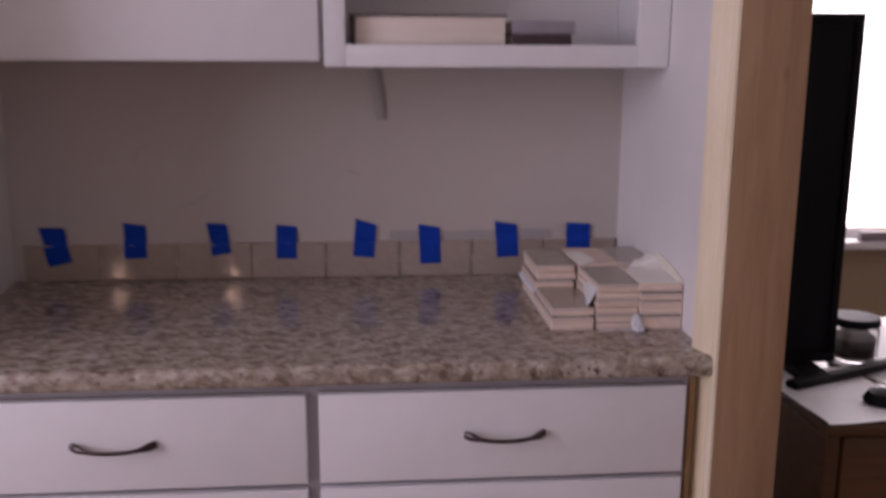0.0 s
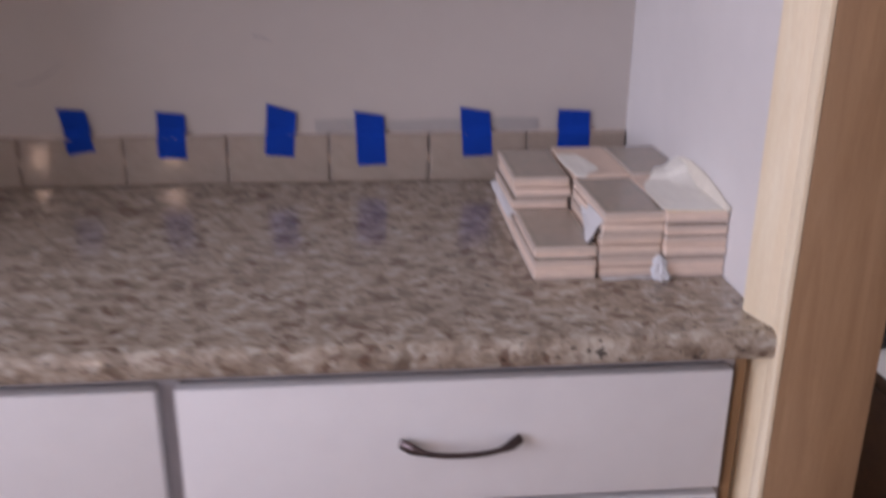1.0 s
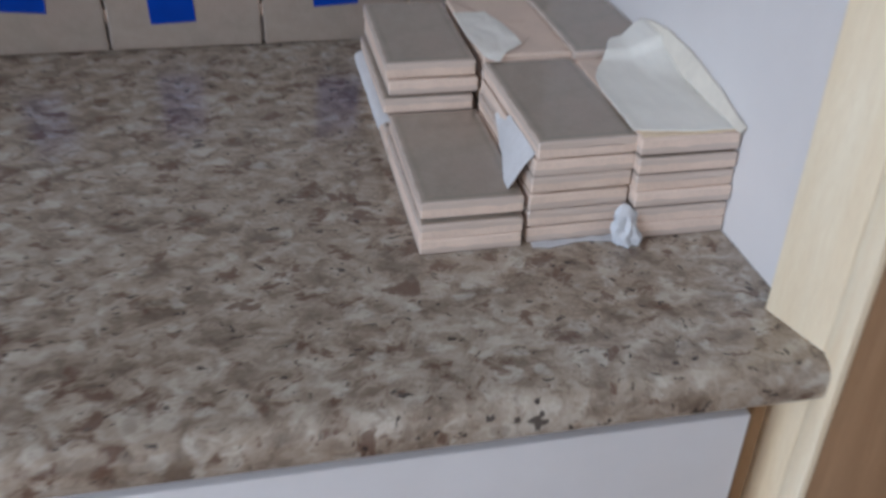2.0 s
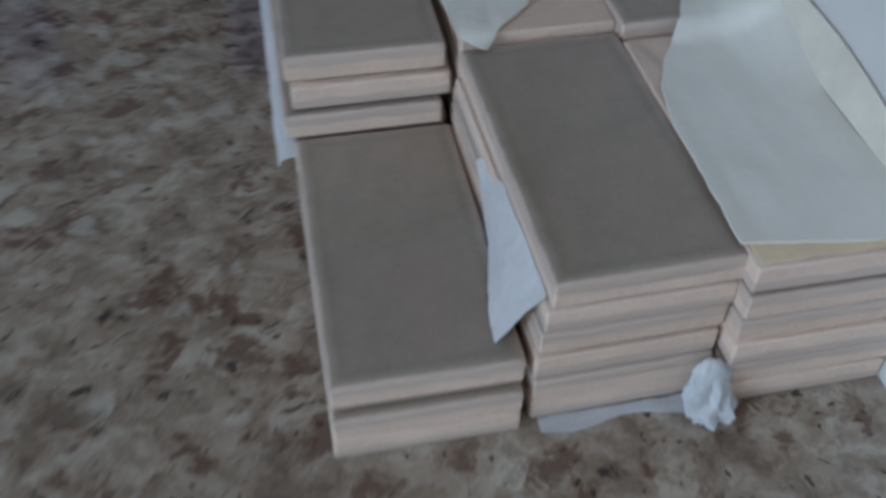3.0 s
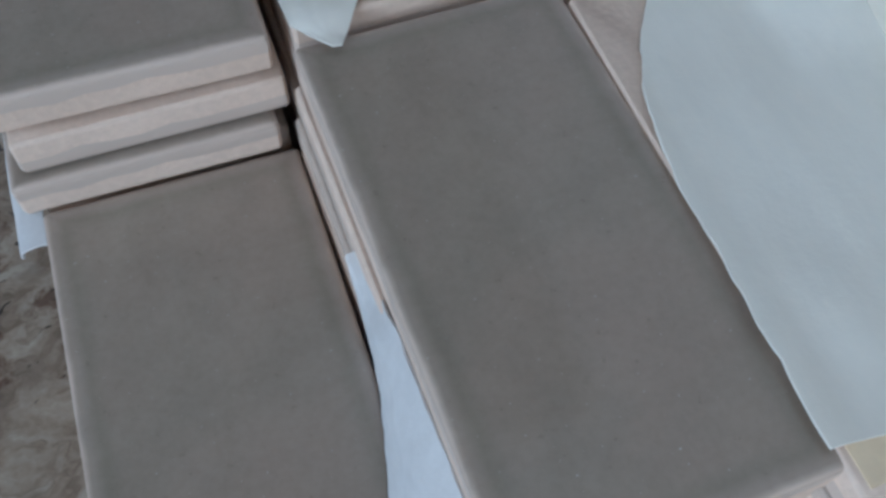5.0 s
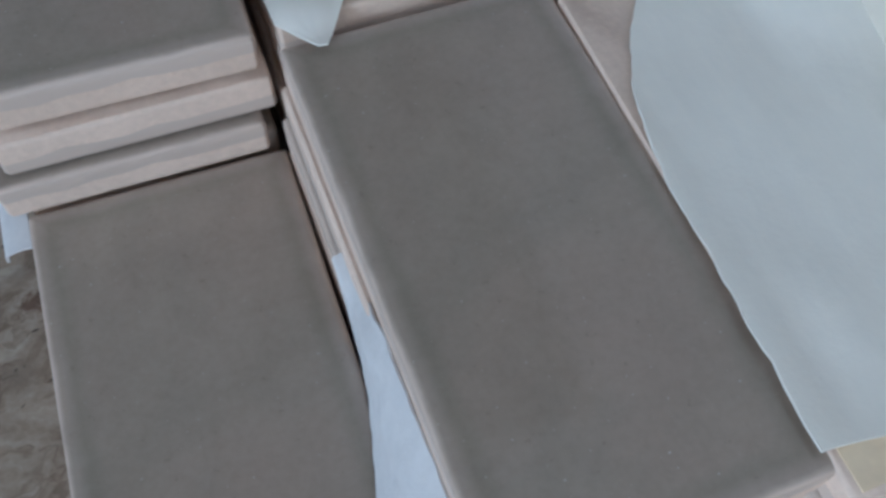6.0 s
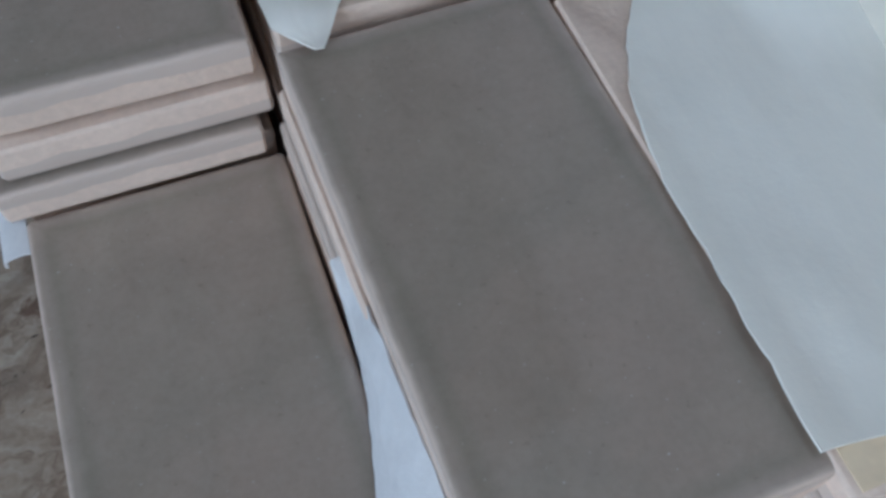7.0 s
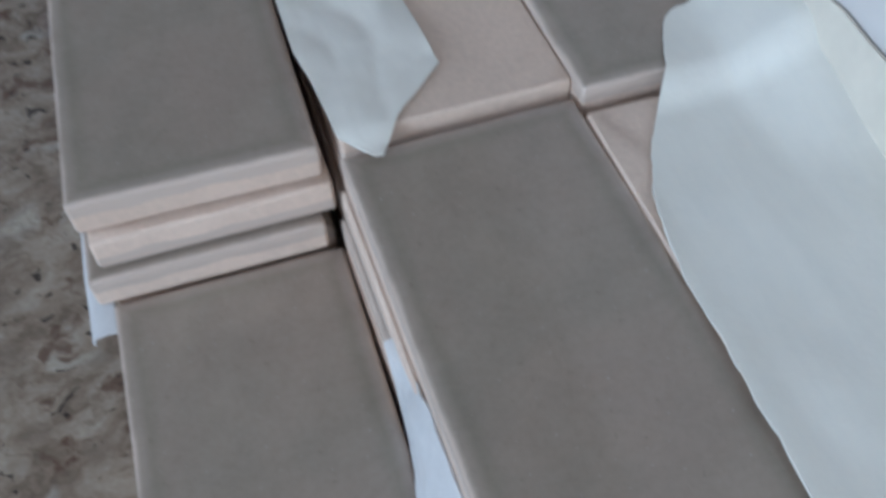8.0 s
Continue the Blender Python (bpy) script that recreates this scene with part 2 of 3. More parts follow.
# ---- shape helpers ----
def box(x0, x1, y0, y1, z0, z1, bevel=0.0, seg=2):
    bm = bmesh.new()
    bmesh.ops.create_cube(bm, size=1.0)
    for v in bm.verts:
        v.co = Vector((x0 + (v.co.x + 0.5) * (x1 - x0), y0 + (v.co.y + 0.5) * (y1 - y0), z0 + (v.co.z + 0.5) * (z1 - z0)))
    if bevel:
        bmesh.ops.bevel(bm, geom=list(bm.edges), offset=bevel, segments=seg, affect="EDGES", profile=0.6)
    return bm


def join(*bms):
    out = bmesh.new()
    for b in bms:
        me = bpy.data.meshes.new("tmp")
        b.to_mesh(me)
        b.free()
        out.from_mesh(me)
        bpy.data.meshes.remove(me)
    return out


def tube(points, radii, sides=10):
    """A round bar through points, with a radius (or a pair of radii: across, up) at each."""
    bm = bmesh.new()
    rings = []
    n = len(points)
    for i, p in enumerate(points):
        p = Vector(p)
        d = (Vector(points[min(i + 1, n - 1)]) - Vector(points[max(i - 1, 0)])).normalized()
        side = d.cross(Vector((0, 0, 1)))
        side = side.normalized() if side.length > 1e-4 else Vector((1, 0, 0))
        up = side.cross(d).normalized()
        ra, rb = radii[i] if isinstance(radii[i], tuple) else (radii[i], radii[i])
        rings.append([bm.verts.new(p + side * ra * math.cos(2 * math.pi * k / sides) + up * rb * math.sin(2 * math.pi * k / sides)) for k in range(sides)])
    for a, b in zip(rings, rings[1:]):
        for k in range(sides):
            bm.faces.new((a[k], a[(k + 1) % sides], b[(k + 1) % sides], b[k]))
    bm.faces.new(rings[0][::-1])
    bm.faces.new(rings[-1])
    bmesh.ops.recalc_face_normals(bm, faces=bm.faces)
    return bm


def lathe(profile, sides=24):
    bm = bmesh.new()
    rings = [[bm.verts.new((r * math.cos(2 * math.pi * k / sides), r * math.sin(2 * math.pi * k / sides), z)) for k in range(sides)] for r, z in profile]
    for a, b in zip(rings, rings[1:]):
        for k in range(sides):
            bm.faces.new((a[k], a[(k + 1) % sides], b[(k + 1) % sides], b[k]))
    bm.faces.new(rings[0][::-1])
    bm.faces.new(rings[-1])
    bmesh.ops.recalc_face_normals(bm, faces=bm.faces)
    return bm


def sheet(fn, nu, nv, thick):
    """A thin sheet: fn(u, v) gives its middle, with u and v from 0 to 1."""
    bm = bmesh.new()
    grid = [[Vector(fn(i / nu, j / nv)) for j in range(nv + 1)] for i in range(nu + 1)]
    def normal(i, j):
        a = grid[min(i + 1, nu)][j] - grid[max(i - 1, 0)][j]
        b = grid[i][min(j + 1, nv)] - grid[i][max(j - 1, 0)]
        n = a.cross(b)
        return n.normalized() if n.length > 1e-12 else Vector((0, 0, 1))
    top = [[bm.verts.new(grid[i][j] + normal(i, j) * thick / 2) for j in range(nv + 1)] for i in range(nu + 1)]
    bot = [[bm.verts.new(grid[i][j] - normal(i, j) * thick / 2) for j in range(nv + 1)] for i in range(nu + 1)]
    for i in range(nu):
        for j in range(nv):
            bm.faces.new((top[i][j], top[i + 1][j], top[i + 1][j + 1], top[i][j + 1]))
            bm.faces.new((bot[i][j], bot[i][j + 1], bot[i + 1][j + 1], bot[i + 1][j]))
    for i in range(nu):
        bm.faces.new((top[i][0], bot[i][0], bot[i + 1][0], top[i + 1][0]))
        bm.faces.new((top[i][nv], top[i + 1][nv], bot[i + 1][nv], bot[i][nv]))
    for j in range(nv):
        bm.faces.new((top[0][j], top[0][j + 1], bot[0][j + 1], bot[0][j]))
        bm.faces.new((top[nu][j], bot[nu][j], bot[nu][j + 1], top[nu][j + 1]))
    bmesh.ops.recalc_face_normals(bm, faces=bm.faces)
    return bm


def solid(name, bm, *materials, smooth=35):
    me = bpy.data.meshes.new(name)
    bm.to_mesh(me)
    bm.free()
    for m in materials:
        me.materials.append(m)
    if smooth:
        me.shade_smooth()
        me.set_sharp_from_angle(angle=radians(smooth))
    return new(name, me)


def part(name, bm, material, parent, label=""):
    ob = solid(name, bm, material)
    ob.parent = parent
    ob.matrix_parent_inverse = parent.matrix_world.inverted()
    return tagged(ob, label) if label else ob


def empty(name, place=(0, 0, 0)):
    ob = new(name)
    ob.empty_display_size = 0.05
    ob.matrix_world = Matrix.Translation(place)
    return ob


def structure(name, bm, material, label, category):
    return tagged(solid(name, bm, material), label, category, kind="structure")


# ---- the room ----
TOP = 0.910          # top of the counter
RIGHT = -0.0595      # inner face of the niche's right wall
LEFT = -1.42         # inner face of its left wall

structure("floor", box(-3.2, 2.7, -4.2, 1.3, -0.05, 0.0), M_FLOOR, "brown wooden floor of the room", "floor")
structure("ceiling", box(-3.2, 2.7, -4.2, 1.3, 2.44, 2.52), M_CEIL, "plain white painted ceiling", "ceiling")
wall_back = structure("wall_north", box(LEFT - 0.10, 0.045, 0.0, 0.11, 0.0, 2.44), M_WALL_SHADED, "off-white painted back wall of the niche", "wall")
structure("wall_niche_east", box(RIGHT, 0.045, -0.572, -0.0005, 0.0, 2.44), M_WALL, "white painted side wall beside the counter", "wall")
structure("wall_niche_west", box(LEFT - 0.10, LEFT, -0.62, -0.0005, 0.0, 2.44), M_WALL, "off-white painted side wall of the niche", "wall")
structure("wall_front_west", box(-3.1, LEFT - 0.101, -0.62, -0.50, 0.0, 2.44), M_WALL, "off-white painted room wall beside the niche", "wall")
structure("wall_south", box(-3.2, 2.7, -4.2, -4.08, 0.0, 2.44), M_WALL, "plain off-white wall behind the walk", "wall")
structure("wall_east", box(2.58, 2.7, -4.079, 1.179, 0.0, 2.44), M_WALL, "plain off-white wall of the far room", "wall")
# west wall with its window opening
structure("wall_west", join(box(-3.2, -3.08, -4.079, -2.83, 0, 2.44), box(-3.2, -3.08, -1.33, 1.179, 0, 2.44),
                            box(-3.2, -3.08, -2.829, -1.331, 0, 0.98), box(-3.2, -3.08, -2.829, -1.331, 2.38, 2.44)), M_WALL, "off-white wall with a large window opening", "wall")
# wall of the far room with its window opening
FW = 1.06
structure("wall_far", join(box(-3.079, 0.60, FW, 1.18, 0, 2.44), box(2.35, 2.579, FW, 1.18, 0, 2.44),
                           box(0.601, 2.349, FW, 1.18, 0, 0.74), box(0.601, 2.349, FW, 1.18, 2.1, 2.44)), M_FARWALL, "tan painted wall under the bright far window", "wall")
structure("backdrop", box(-0.5, 4.2, 2.0, 2.02, -0.5, 3.2), M_SKY, "overexposed daylight outside the window", "backdrop")

window = tagged(empty("window_1", (1.6, FW, 0.74)), "bright window with a white sill", "window", kind="structure")
part("window_sill", box(0.56, 2.39, FW - 0.07, FW + 0.10, 0.735, 0.765, 0.006), M_CAB, window, "white painted sill")
part("window_frame", join(box(0.601, 0.64, FW + 0.02, FW + 0.08, 0.766, 2.10), box(2.31, 2.349, FW + 0.02, FW + 0.08, 0.766, 2.10),
                          box(0.6405, 2.3095, FW + 0.02, FW + 0.08, 2.06, 2.10), box(0.6405, 2.3095, FW + 0.02, FW + 0.08, 0.766, 0.80)), M_CAB, window, "white frame")

# pine boards on the end of the partition
def prism(plan, z0, z1, bevel):
    bm = bmesh.new()
    low = [bm.verts.new((x, y, z0)) for x, y in plan]
    top = [bm.verts.new((x, y, z1)) for x, y in plan]
    k = len(plan)
    for a in range(k):
        bm.faces.new((low[a], low[(a + 1) % k], top[(a + 1) % k], top[a]))
    bm.faces.new(low[::-1])
    bm.faces.new(top)
    bmesh.ops.recalc_face_normals(bm, faces=bm.faces)
    bmesh.ops.bevel(bm, geom=list(bm.edges), offset=bevel, segments=2, affect="EDGES", profile=0.6)
    return bm


structure("trim_jamb", prism([(-0.0765, -0.5725), (-0.0612, -0.6245), (0.045, -0.6245), (0.045, -0.5725)], 0.0, 2.439, 0.0015), M_PINE, "raw pale pine jamb board beside the counter", "trim")
# the flat board's window-lit edge, added as its own strip of paler pine
structure("trim_edge", prism([(-0.0622, -0.6256), (-0.0606, -0.6436), (-0.0540, -0.6436), (-0.0540, -0.6256)], 0.0, 2.439, 0.0016), M_PINE, "pale pine strip standing for the flat board's lit edge", "trim")
structure("trim_casing", prism([(-0.0536, -0.6250), (-0.0536, -0.6430), (0.060, -0.6430), (0.060, -0.6250)], 0.0, 2.439, 0.0020), M_PINE_SHADED, "flat knotty pine board on the wall's end, shade in its colour", "trim")
# old grey paint that the tiles have not yet covered
patch = sheet(lambda u, v: (-0.588 + 0.376 * u, -0.0012, 0.93 + v * (0.0845 + 0.003 * noise.noise((u * 4, 0, 0)))), 30, 2, 0.001)
structure("wall_patch", patch, M_PATCH, "band of old grey paint above the tiles", "paint patch")
ARCS = [[(-1.0575, 1.075), (-1.042, 1.077), (-1.026, 1.082), (-1.010, 1.090), (-0.994, 1.100), (-0.981, 1.112)],
        [(-1.148, 1.166), (-1.147, 1.178), (-1.142, 1.191), (-1.133, 1.203), (-1.120, 1.213)],
        [(-0.682, 1.152), (-0.668, 1.150), (-0.653, 1.144)]]
for arc in ARCS:
    radii = [0.0004 + 0.0008 * math.sin(math.pi * (k + 0.5) / len(arc)) for k in range(len(arc))]
    structure("wall_scratch", tube([(x, -0.0004, z) for x, z in arc], radii, 6), M_GREYBOOK, "thin dark curved scratch in the wall paint", "scratch")

# ---- base cabinets and counter ----
counter = bmesh.new()
prof = []
for k in range(9):
    a = math.pi / 2 * k / 8
    prof.append((-0.624 - 0.014 * math.sin(a), TOP - 0.014 + 0.014 * math.cos(a)))
for k in range(1, 7):
    a = math.pi / 2 * k / 6
    prof.append((-0.628 - 0.010 * math.cos(a), TOP - 0.024 - 0.010 * math.sin(a)))
prof += [(-0.570, TOP - 0.034), (-0.570, TOP)]
ends = [[counter.verts.new((x, y, z)) for y, z in prof] for x in (LEFT + 0.001, -0.0592)]
n = len(prof)
for k in range(n):
    counter.faces.new((ends[0][k], ends[0][(k + 1) % n], ends[1][(k + 1) % n], ends[1][k]))
counter.faces.new(ends[0])
counter.faces.new(ends[1][::-1])
bmesh.ops.recalc_face_normals(counter, faces=counter.faces)
countertop = tagged(empty("countertop", (-0.74, -0.3, TOP - 0.034)), "polished beige and brown granite counter with a rounded edge", "countertop")
part("front_edge", counter, M_GRANITE, countertop, "rounded granite front edge")
part("slab", box(LEFT + 0.001, -0.0602, -0.5698, -0.002, TOP - 0.034, TOP), M_GRANITE, countertop)


def bow_handle(length, parent, centre, upright=False):
    """A bow pull with two flattened spoon ends."""
    pts, rad = [], []
    for k in range(17):
        u = k / 16
        s = 2 * u - 1
        out = 0.004 + 0.020 * (1 - s ** 4)
        sag = -0.0055 * (1 - s * s) ** 1.5
        r = 0.0036 + 0.0058 * max(0.0, abs(s) - 0.62) / 0.38 * (1.0 if abs(s) < 0.97 else 0.6)
        along = s * length / 2
        p = (centre[0] + sag * 0, centre[1] - out, centre[2] + along) if upright else (centre[0] + along, centre[1] - out, centre[2] + sag)
        pts.append(p)
        rad.append((r * 0.75, r) if not upright else (r, r * 0.75))
    h = part("handle", tube(pts, rad, 10), M_BRONZE, parent, "dark bronze bow handle")
    return h


def base_cabinet(x0, x1, hinge_left, label):
    """A unit with a drawer over a door."""
    c = tagged(empty("base_cabinet", ((x0 + x1) / 2, -0.30, 0)), label, "cabinet", group="base cabinets")
    part("body", box(x0, x1, -0.58, -0.004, 0.10, 0.8755), M_CAB, c)
    part("face_frame", join(box(x0, x1, -0.599, -0.5805, 0.8575, 0.8755), box(x0, x1, -0.599, -0.5805, 0.685, 0.701),
                            box(x0, x0 + 0.011, -0.599, -0.5805, 0.10, 0.6847), box(x1 - 0.011, x1, -0.599, -0.5805, 0.10, 0.6847),
                            box(x0, x0 + 0.011, -0.599, -0.5805, 0.7013, 0.8572), box(x1 - 0.011, x1, -0.599, -0.5805, 0.7013, 0.8572)), M_FRAME, c, "grey painted face frame")
    part("toe_kick", box(x0, x1, -0.53, -0.51, 0.0, 0.0995), M_FRAME, c)
    d = part("drawer_front", box(x0 + 0.010, x1 - 0.010, -0.620, -0.5995, 0.6985, 0.8565, 0.0025), M_CAB, c, "flat white drawer front")
    bow_handle(0.134, d, ((x0 + x1) / 2, -0.620, 0.7800))
    e = part("door", box(x0 + 0.010, x1 - 0.010, -0.620, -0.5995, 0.115, 0.6875, 0.0025), M_CAB, c, "flat white cabinet door")
    hx = x1 - 0.055 if hinge_left else x0 + 0.045
    bow_handle(0.110, e, (hx, -0.620, 0.612), True)
    return c


base_cabinet(-0.7350, -0.0885, False, "white cabinet under the counter with one drawer")
base_cabinet(-1.3820, -0.7355, True, "white drawer cabinet beside the first one")
tagged(solid("filler_strip", box(-0.0880, -0.0775, -0.606, -0.5735, 0.0, 0.8755, 0.001), M_STILE), "raw brown wooden strip beside the white cabinet", "filler strip", kind="structure")
tagged(solid("filler_panel", box(LEFT + 0.001, -1.3825, -0.599, -0.58, 0.0, 0.8755, 0.001), M_CAB), "white filler panel beside the cabinet", "filler panel", kind="structure")

# ---- upper cabinets ----
UF = -0.320
open_cab = tagged(empty("open_shelf_cabinet", (-0.375, -0.16, 1.375)), "white painted open wall cabinet holding books", "cabinet")
part("face_frame", join(box(-0.7150, -0.675, UF, UF + 0.020, 1.386, 2.2, 0.0015), box(-0.1225, RIGHT - 0.002, UF, UF + 0.020, 1.386, 2.2, 0.0015),
                        box(-0.6747, -0.1228, UF, UF + 0.020, 1.386, 1.4270, 0.0015), box(-0.6747, -0.1228, UF, UF + 0.020, 2.13, 2.2, 0.0015)), M_CAB, open_cab)
part("bottom_shelf", box(-0.713, RIGHT - 0.003, UF + 0.0205, -0.003, 1.398, 1.4235), M_CAB, open_cab)
part("side_panel", box(-0.713, -0.698, UF + 0.0205, -0.003, 1.4238, 2.2), M_CAB, open_cab)
part("side_panel", box(-0.080, RIGHT - 0.003, UF + 0.0205, -0.003, 1.4238, 2.2), M_CAB, open_cab)
part("back_panel", box(-0.6975, -0.0805, -0.012, -0.003, 1.4238, 2.2), M_WALL, open_cab)
part("shelf", box(-0.6975, -0.0805, UF + 0.0205, -0.0125, 1.80, 1.82), M_CAB, open_cab)
shut_cab = tagged(empty("wall_cabinet", (-1.05, -0.16, 1.385)), "white painted wall cabinet with closed doors", "cabinet")
part("body", box(LEFT + 0.002, -0.7165, UF + 0.0205, -0.003, 1.402, 2.2, 0.001), M_CAB, shut_cab)
for a, b in ((-1.414, -1.3605), (-1.3595, -0.7240)):
    part("door", box(a, b, UF - 0.002, UF + 0.020, 1.396, 2.19, 0.003), M_CAB, shut_cab, "flat white door")
structure("soffit", box(LEFT + 0.001, RIGHT - 0.001, UF, -0.001, 2.201, 2.439), M_WALL, "painted soffit above the wall cabinets", "soffit")
bracket = tube([(-0.640, -0.006, 1.397), (-0.626, -0.006, 1.378), (-0.614, -0.005, 1.345), (-0.607, -0.004, 1.305), (-0.603, -0.003, 1.266)], [(0.010, 0.020), (0.009, 0.017), (0.008, 0.015), (0.007, 0.013), (0.005, 0.011)], 10)
tagged(solid("wall_bracket", bracket, M_PATCH), "small painted bracket under the wall cabinet", "bracket")


def book(x0, x1, y0, y1, z0, z1, cover, spine_left, label):
    b = tagged(empty("book", ((x0 + x1) / 2, (y0 + y1) / 2, z0)), label, "book", group="books on the shelf")
    t = 0.0035
    part("page_block", box(x0 + (0.012 if spine_left else 0.0), x1 - (0 if spine_left else 0.012), y0 + 0.004, y1, z0 + t + 0.0002, z1 - t - 0.0002, 0.001), M_PAGES, b, "cream page block")
    part("cover", join(box(x0, x1 + 0.003, y0, y1, z0, z0 + t, 0.0008), box(x0, x1 + 0.003, y0, y1, z1 - t, z1, 0.0008),
                       box(x0, x0 + 0.010, y0, y1, z0 + t + 0.0001, z1 - t - 0.0001, 0.001) if spine_left else box(x0 - 0.001, x1 + 0.003, y0 - 0.002, y0 + 0.0035, z0 + t + 0.0001, z1 - t - 0.0001, 0.001)), cover, b)
    return b


book(-0.668, -0.372, -0.290, -0.08, 1.4238, 1.4830, M_COVER, True, "thick cream-paged book with a dark cover, lying flat")
book(-0.358, -0.246, -0.285, -0.10, 1.4238, 1.4480, M_COVER, False, "thin dark book lying flat on the shelf")
book(-0.358, -0.240, -0.285, -0.10, 1.4482, 1.4720, M_GREYBOOK, False, "grey book lying on a dark book")

# ---- pendant lamps behind the walk ----
for p in LAMPS:
    lamp = tagged(empty("pendant_lamp", (p[0], p[1], 2.44)), "bare warm bulb hanging on a thin cord", "lamp", group="pendant lamps")
    part("cord", tube([(p[0], p[1], 2.44), (p[0], p[1], p[2] + 0.10)], [0.003, 0.003], 6), M_BLACK, lamp)
    part("socket", tube([(p[0], p[1], p[2] + 0.10), (p[0], p[1], p[2] + 0.04)], [0.016, 0.020], 12), M_BLACK, lamp)

# ---- tiles ----
TL, TW, TT = 0.156, 0.0790, 0.0138
random.seed(7)


def edge_faded(base):
    """The glaze runs thin over the tile's rim: pale there, taupe inside, by the distance from the tile's own edge."""
    m = base.copy()
    m.name = "taupe_glaze_thin_at_rim"
    t = m.node_tree
    b = t.nodes["Principled BSDF"]
    old = b.inputs["Base Color"].links[0].from_socket
    c = t.nodes.new("ShaderNodeTexCoord")
    s = t.nodes.new("ShaderNodeSeparateXYZ")
    link(t, c.outputs["Object"], s.inputs[0])

    def op(kind, a, b2=None):
        n = t.nodes.new("ShaderNodeMath")
        n.operation = kind
        for k, v in enumerate((a, b2)):
            if v is None:
                continue
            if isinstance(v, (int, float)):
                n.inputs[k].default_value = v
            else:
                link(t, v, n.inputs[k])
        return n.outputs[0]
    dx = op("SUBTRACT", TW / 2, op("ABSOLUTE", s.outputs[0]))
    dy = op("SUBTRACT", TL / 2, op("ABSOLUTE", s.outputs[1]))
    d = op("MINIMUM", dx, dy)
    wob = op("MULTIPLY", op("SUBTRACT", fbm(t, c.outputs["Object"], 60, 3), 0.5), 0.004)
    d = op("MULTIPLY", op("ADD", d, wob), 100.0)
    pale = ramp(t, d, [(0.05, (1, 1, 1)), (0.13, (0.5,) * 3), (0.22, (0.2,) * 3), (0.55, (0, 0, 0))])
    col = mix(t, old, (0.60, 0.492, 0.420), pale)
    pool = ramp(t, d, [(0.30, (1, 1, 1)), (0.62, (0.86, 0.89, 0.87)), (1.0, (0.98, 0.98, 0.97))])
    col = mix(t, col, pool, 1.0, "MULTIPLY")
    link(t, col, b.inputs["Base Color"])
    side = ramp(t, op("MULTIPLY", op("ADD", s.outputs[2], TT / 2), 60.0), [(0.66, (0.42,) * 3), (0.79, (0.055,) * 3)])
    link(t, side, b.inputs["Roughness"])
    return m


M_TILE = edge_faded(M_GLAZE)


def ring(bm, inset, z, cut=0.0010, wave=0.0, seed=0):
    """A ring of points round the tile, its corners cut; wave: how far it runs up and down."""
    a, b = TW / 2 - inset, TL / 2 - inset
    corners = [(a, -b + cut), (a, b - cut), (a - cut, b), (-a + cut, b), (-a, b - cut), (-a, -b + cut), (-a + cut, -b), (a - cut, -b)]
    out = []
    for k, (x, y) in enumerate(corners):
        x2, y2 = corners[(k + 1) % 8]
        steps = (14, 1, 9, 1)[k % 4]
        for q in range(steps):
            px, py = x + (x2 - x) * q / steps, y + (y2 - y) * q / steps
            out.append(bm.verts.new((px, py, z + wave * (noise.noise((px * 75, py * 75, 3 + 5 * seed)) + 0.6 * noise.noise((px * 260, py * 260, 8 + 5 * seed))))))
    return out


def loft(levels, cap_low, cap_top, seed=0):
    bm = bmesh.new()
    rings = [ring(bm, lv[0], lv[1], wave=lv[2] if len(lv) > 2 else 0.0, seed=seed) for lv in levels]
    n = len(rings[0])
    for p, q in zip(rings, rings[1:]):
        for k in range(n):
            bm.faces.new((p[k], p[(k + 1) % n], q[(k + 1) % n], q[k]))
    if cap_low:
        bm.faces.new(rings[0][::-1])
    if cap_top:
        bm.faces.new(rings[-1])
    bmesh.ops.recalc_face_normals(bm, faces=bm.faces)
    return bm


def mesh_of(name, bm, material):
    ob = solid(name, bm, material, smooth=40)
    me = ob.data
    bpy.data.objects.remove(ob)
    return me


BODY = mesh_of("tile_body", loft([(0.0009, -TT / 2), (0.0002, -TT / 2 + 0.0007), (0.0, -TT / 2 + 0.002), (0.0, 0.0046)], True, True), M_BODY)
GLAZES = [mesh_of("tile_glaze", loft([(-0.00002, 0.0008, 0.0015), (-0.00014, 0.0024, 0.0009), (-0.00010, TT / 2 - 0.0020), (0.0002, TT / 2 - 0.0008), (0.0009, TT / 2 - 0.00025), (0.0022, TT / 2 - 0.00005), (0.006, TT / 2)], True, True, k), M_TILE) for k in range(6)]
GLAZE_WALL = GLAZES[0].copy()
GLAZE_WALL.materials[0] = M_GLAZE


def tile(name, m, parent=None):
    """A glazed tile, its middle at the pose m: a cream body under a rounded cap of glaze."""
    t = new(name, BODY)
    t.matrix_world = m
    g = new("glaze", GLAZE_WALL if parent else GLAZES[int(abs(m.translation.x * 811 + m.translation.z * 1733)) % 6])
    g.parent = t
    if parent:
        t.parent = parent
    return t


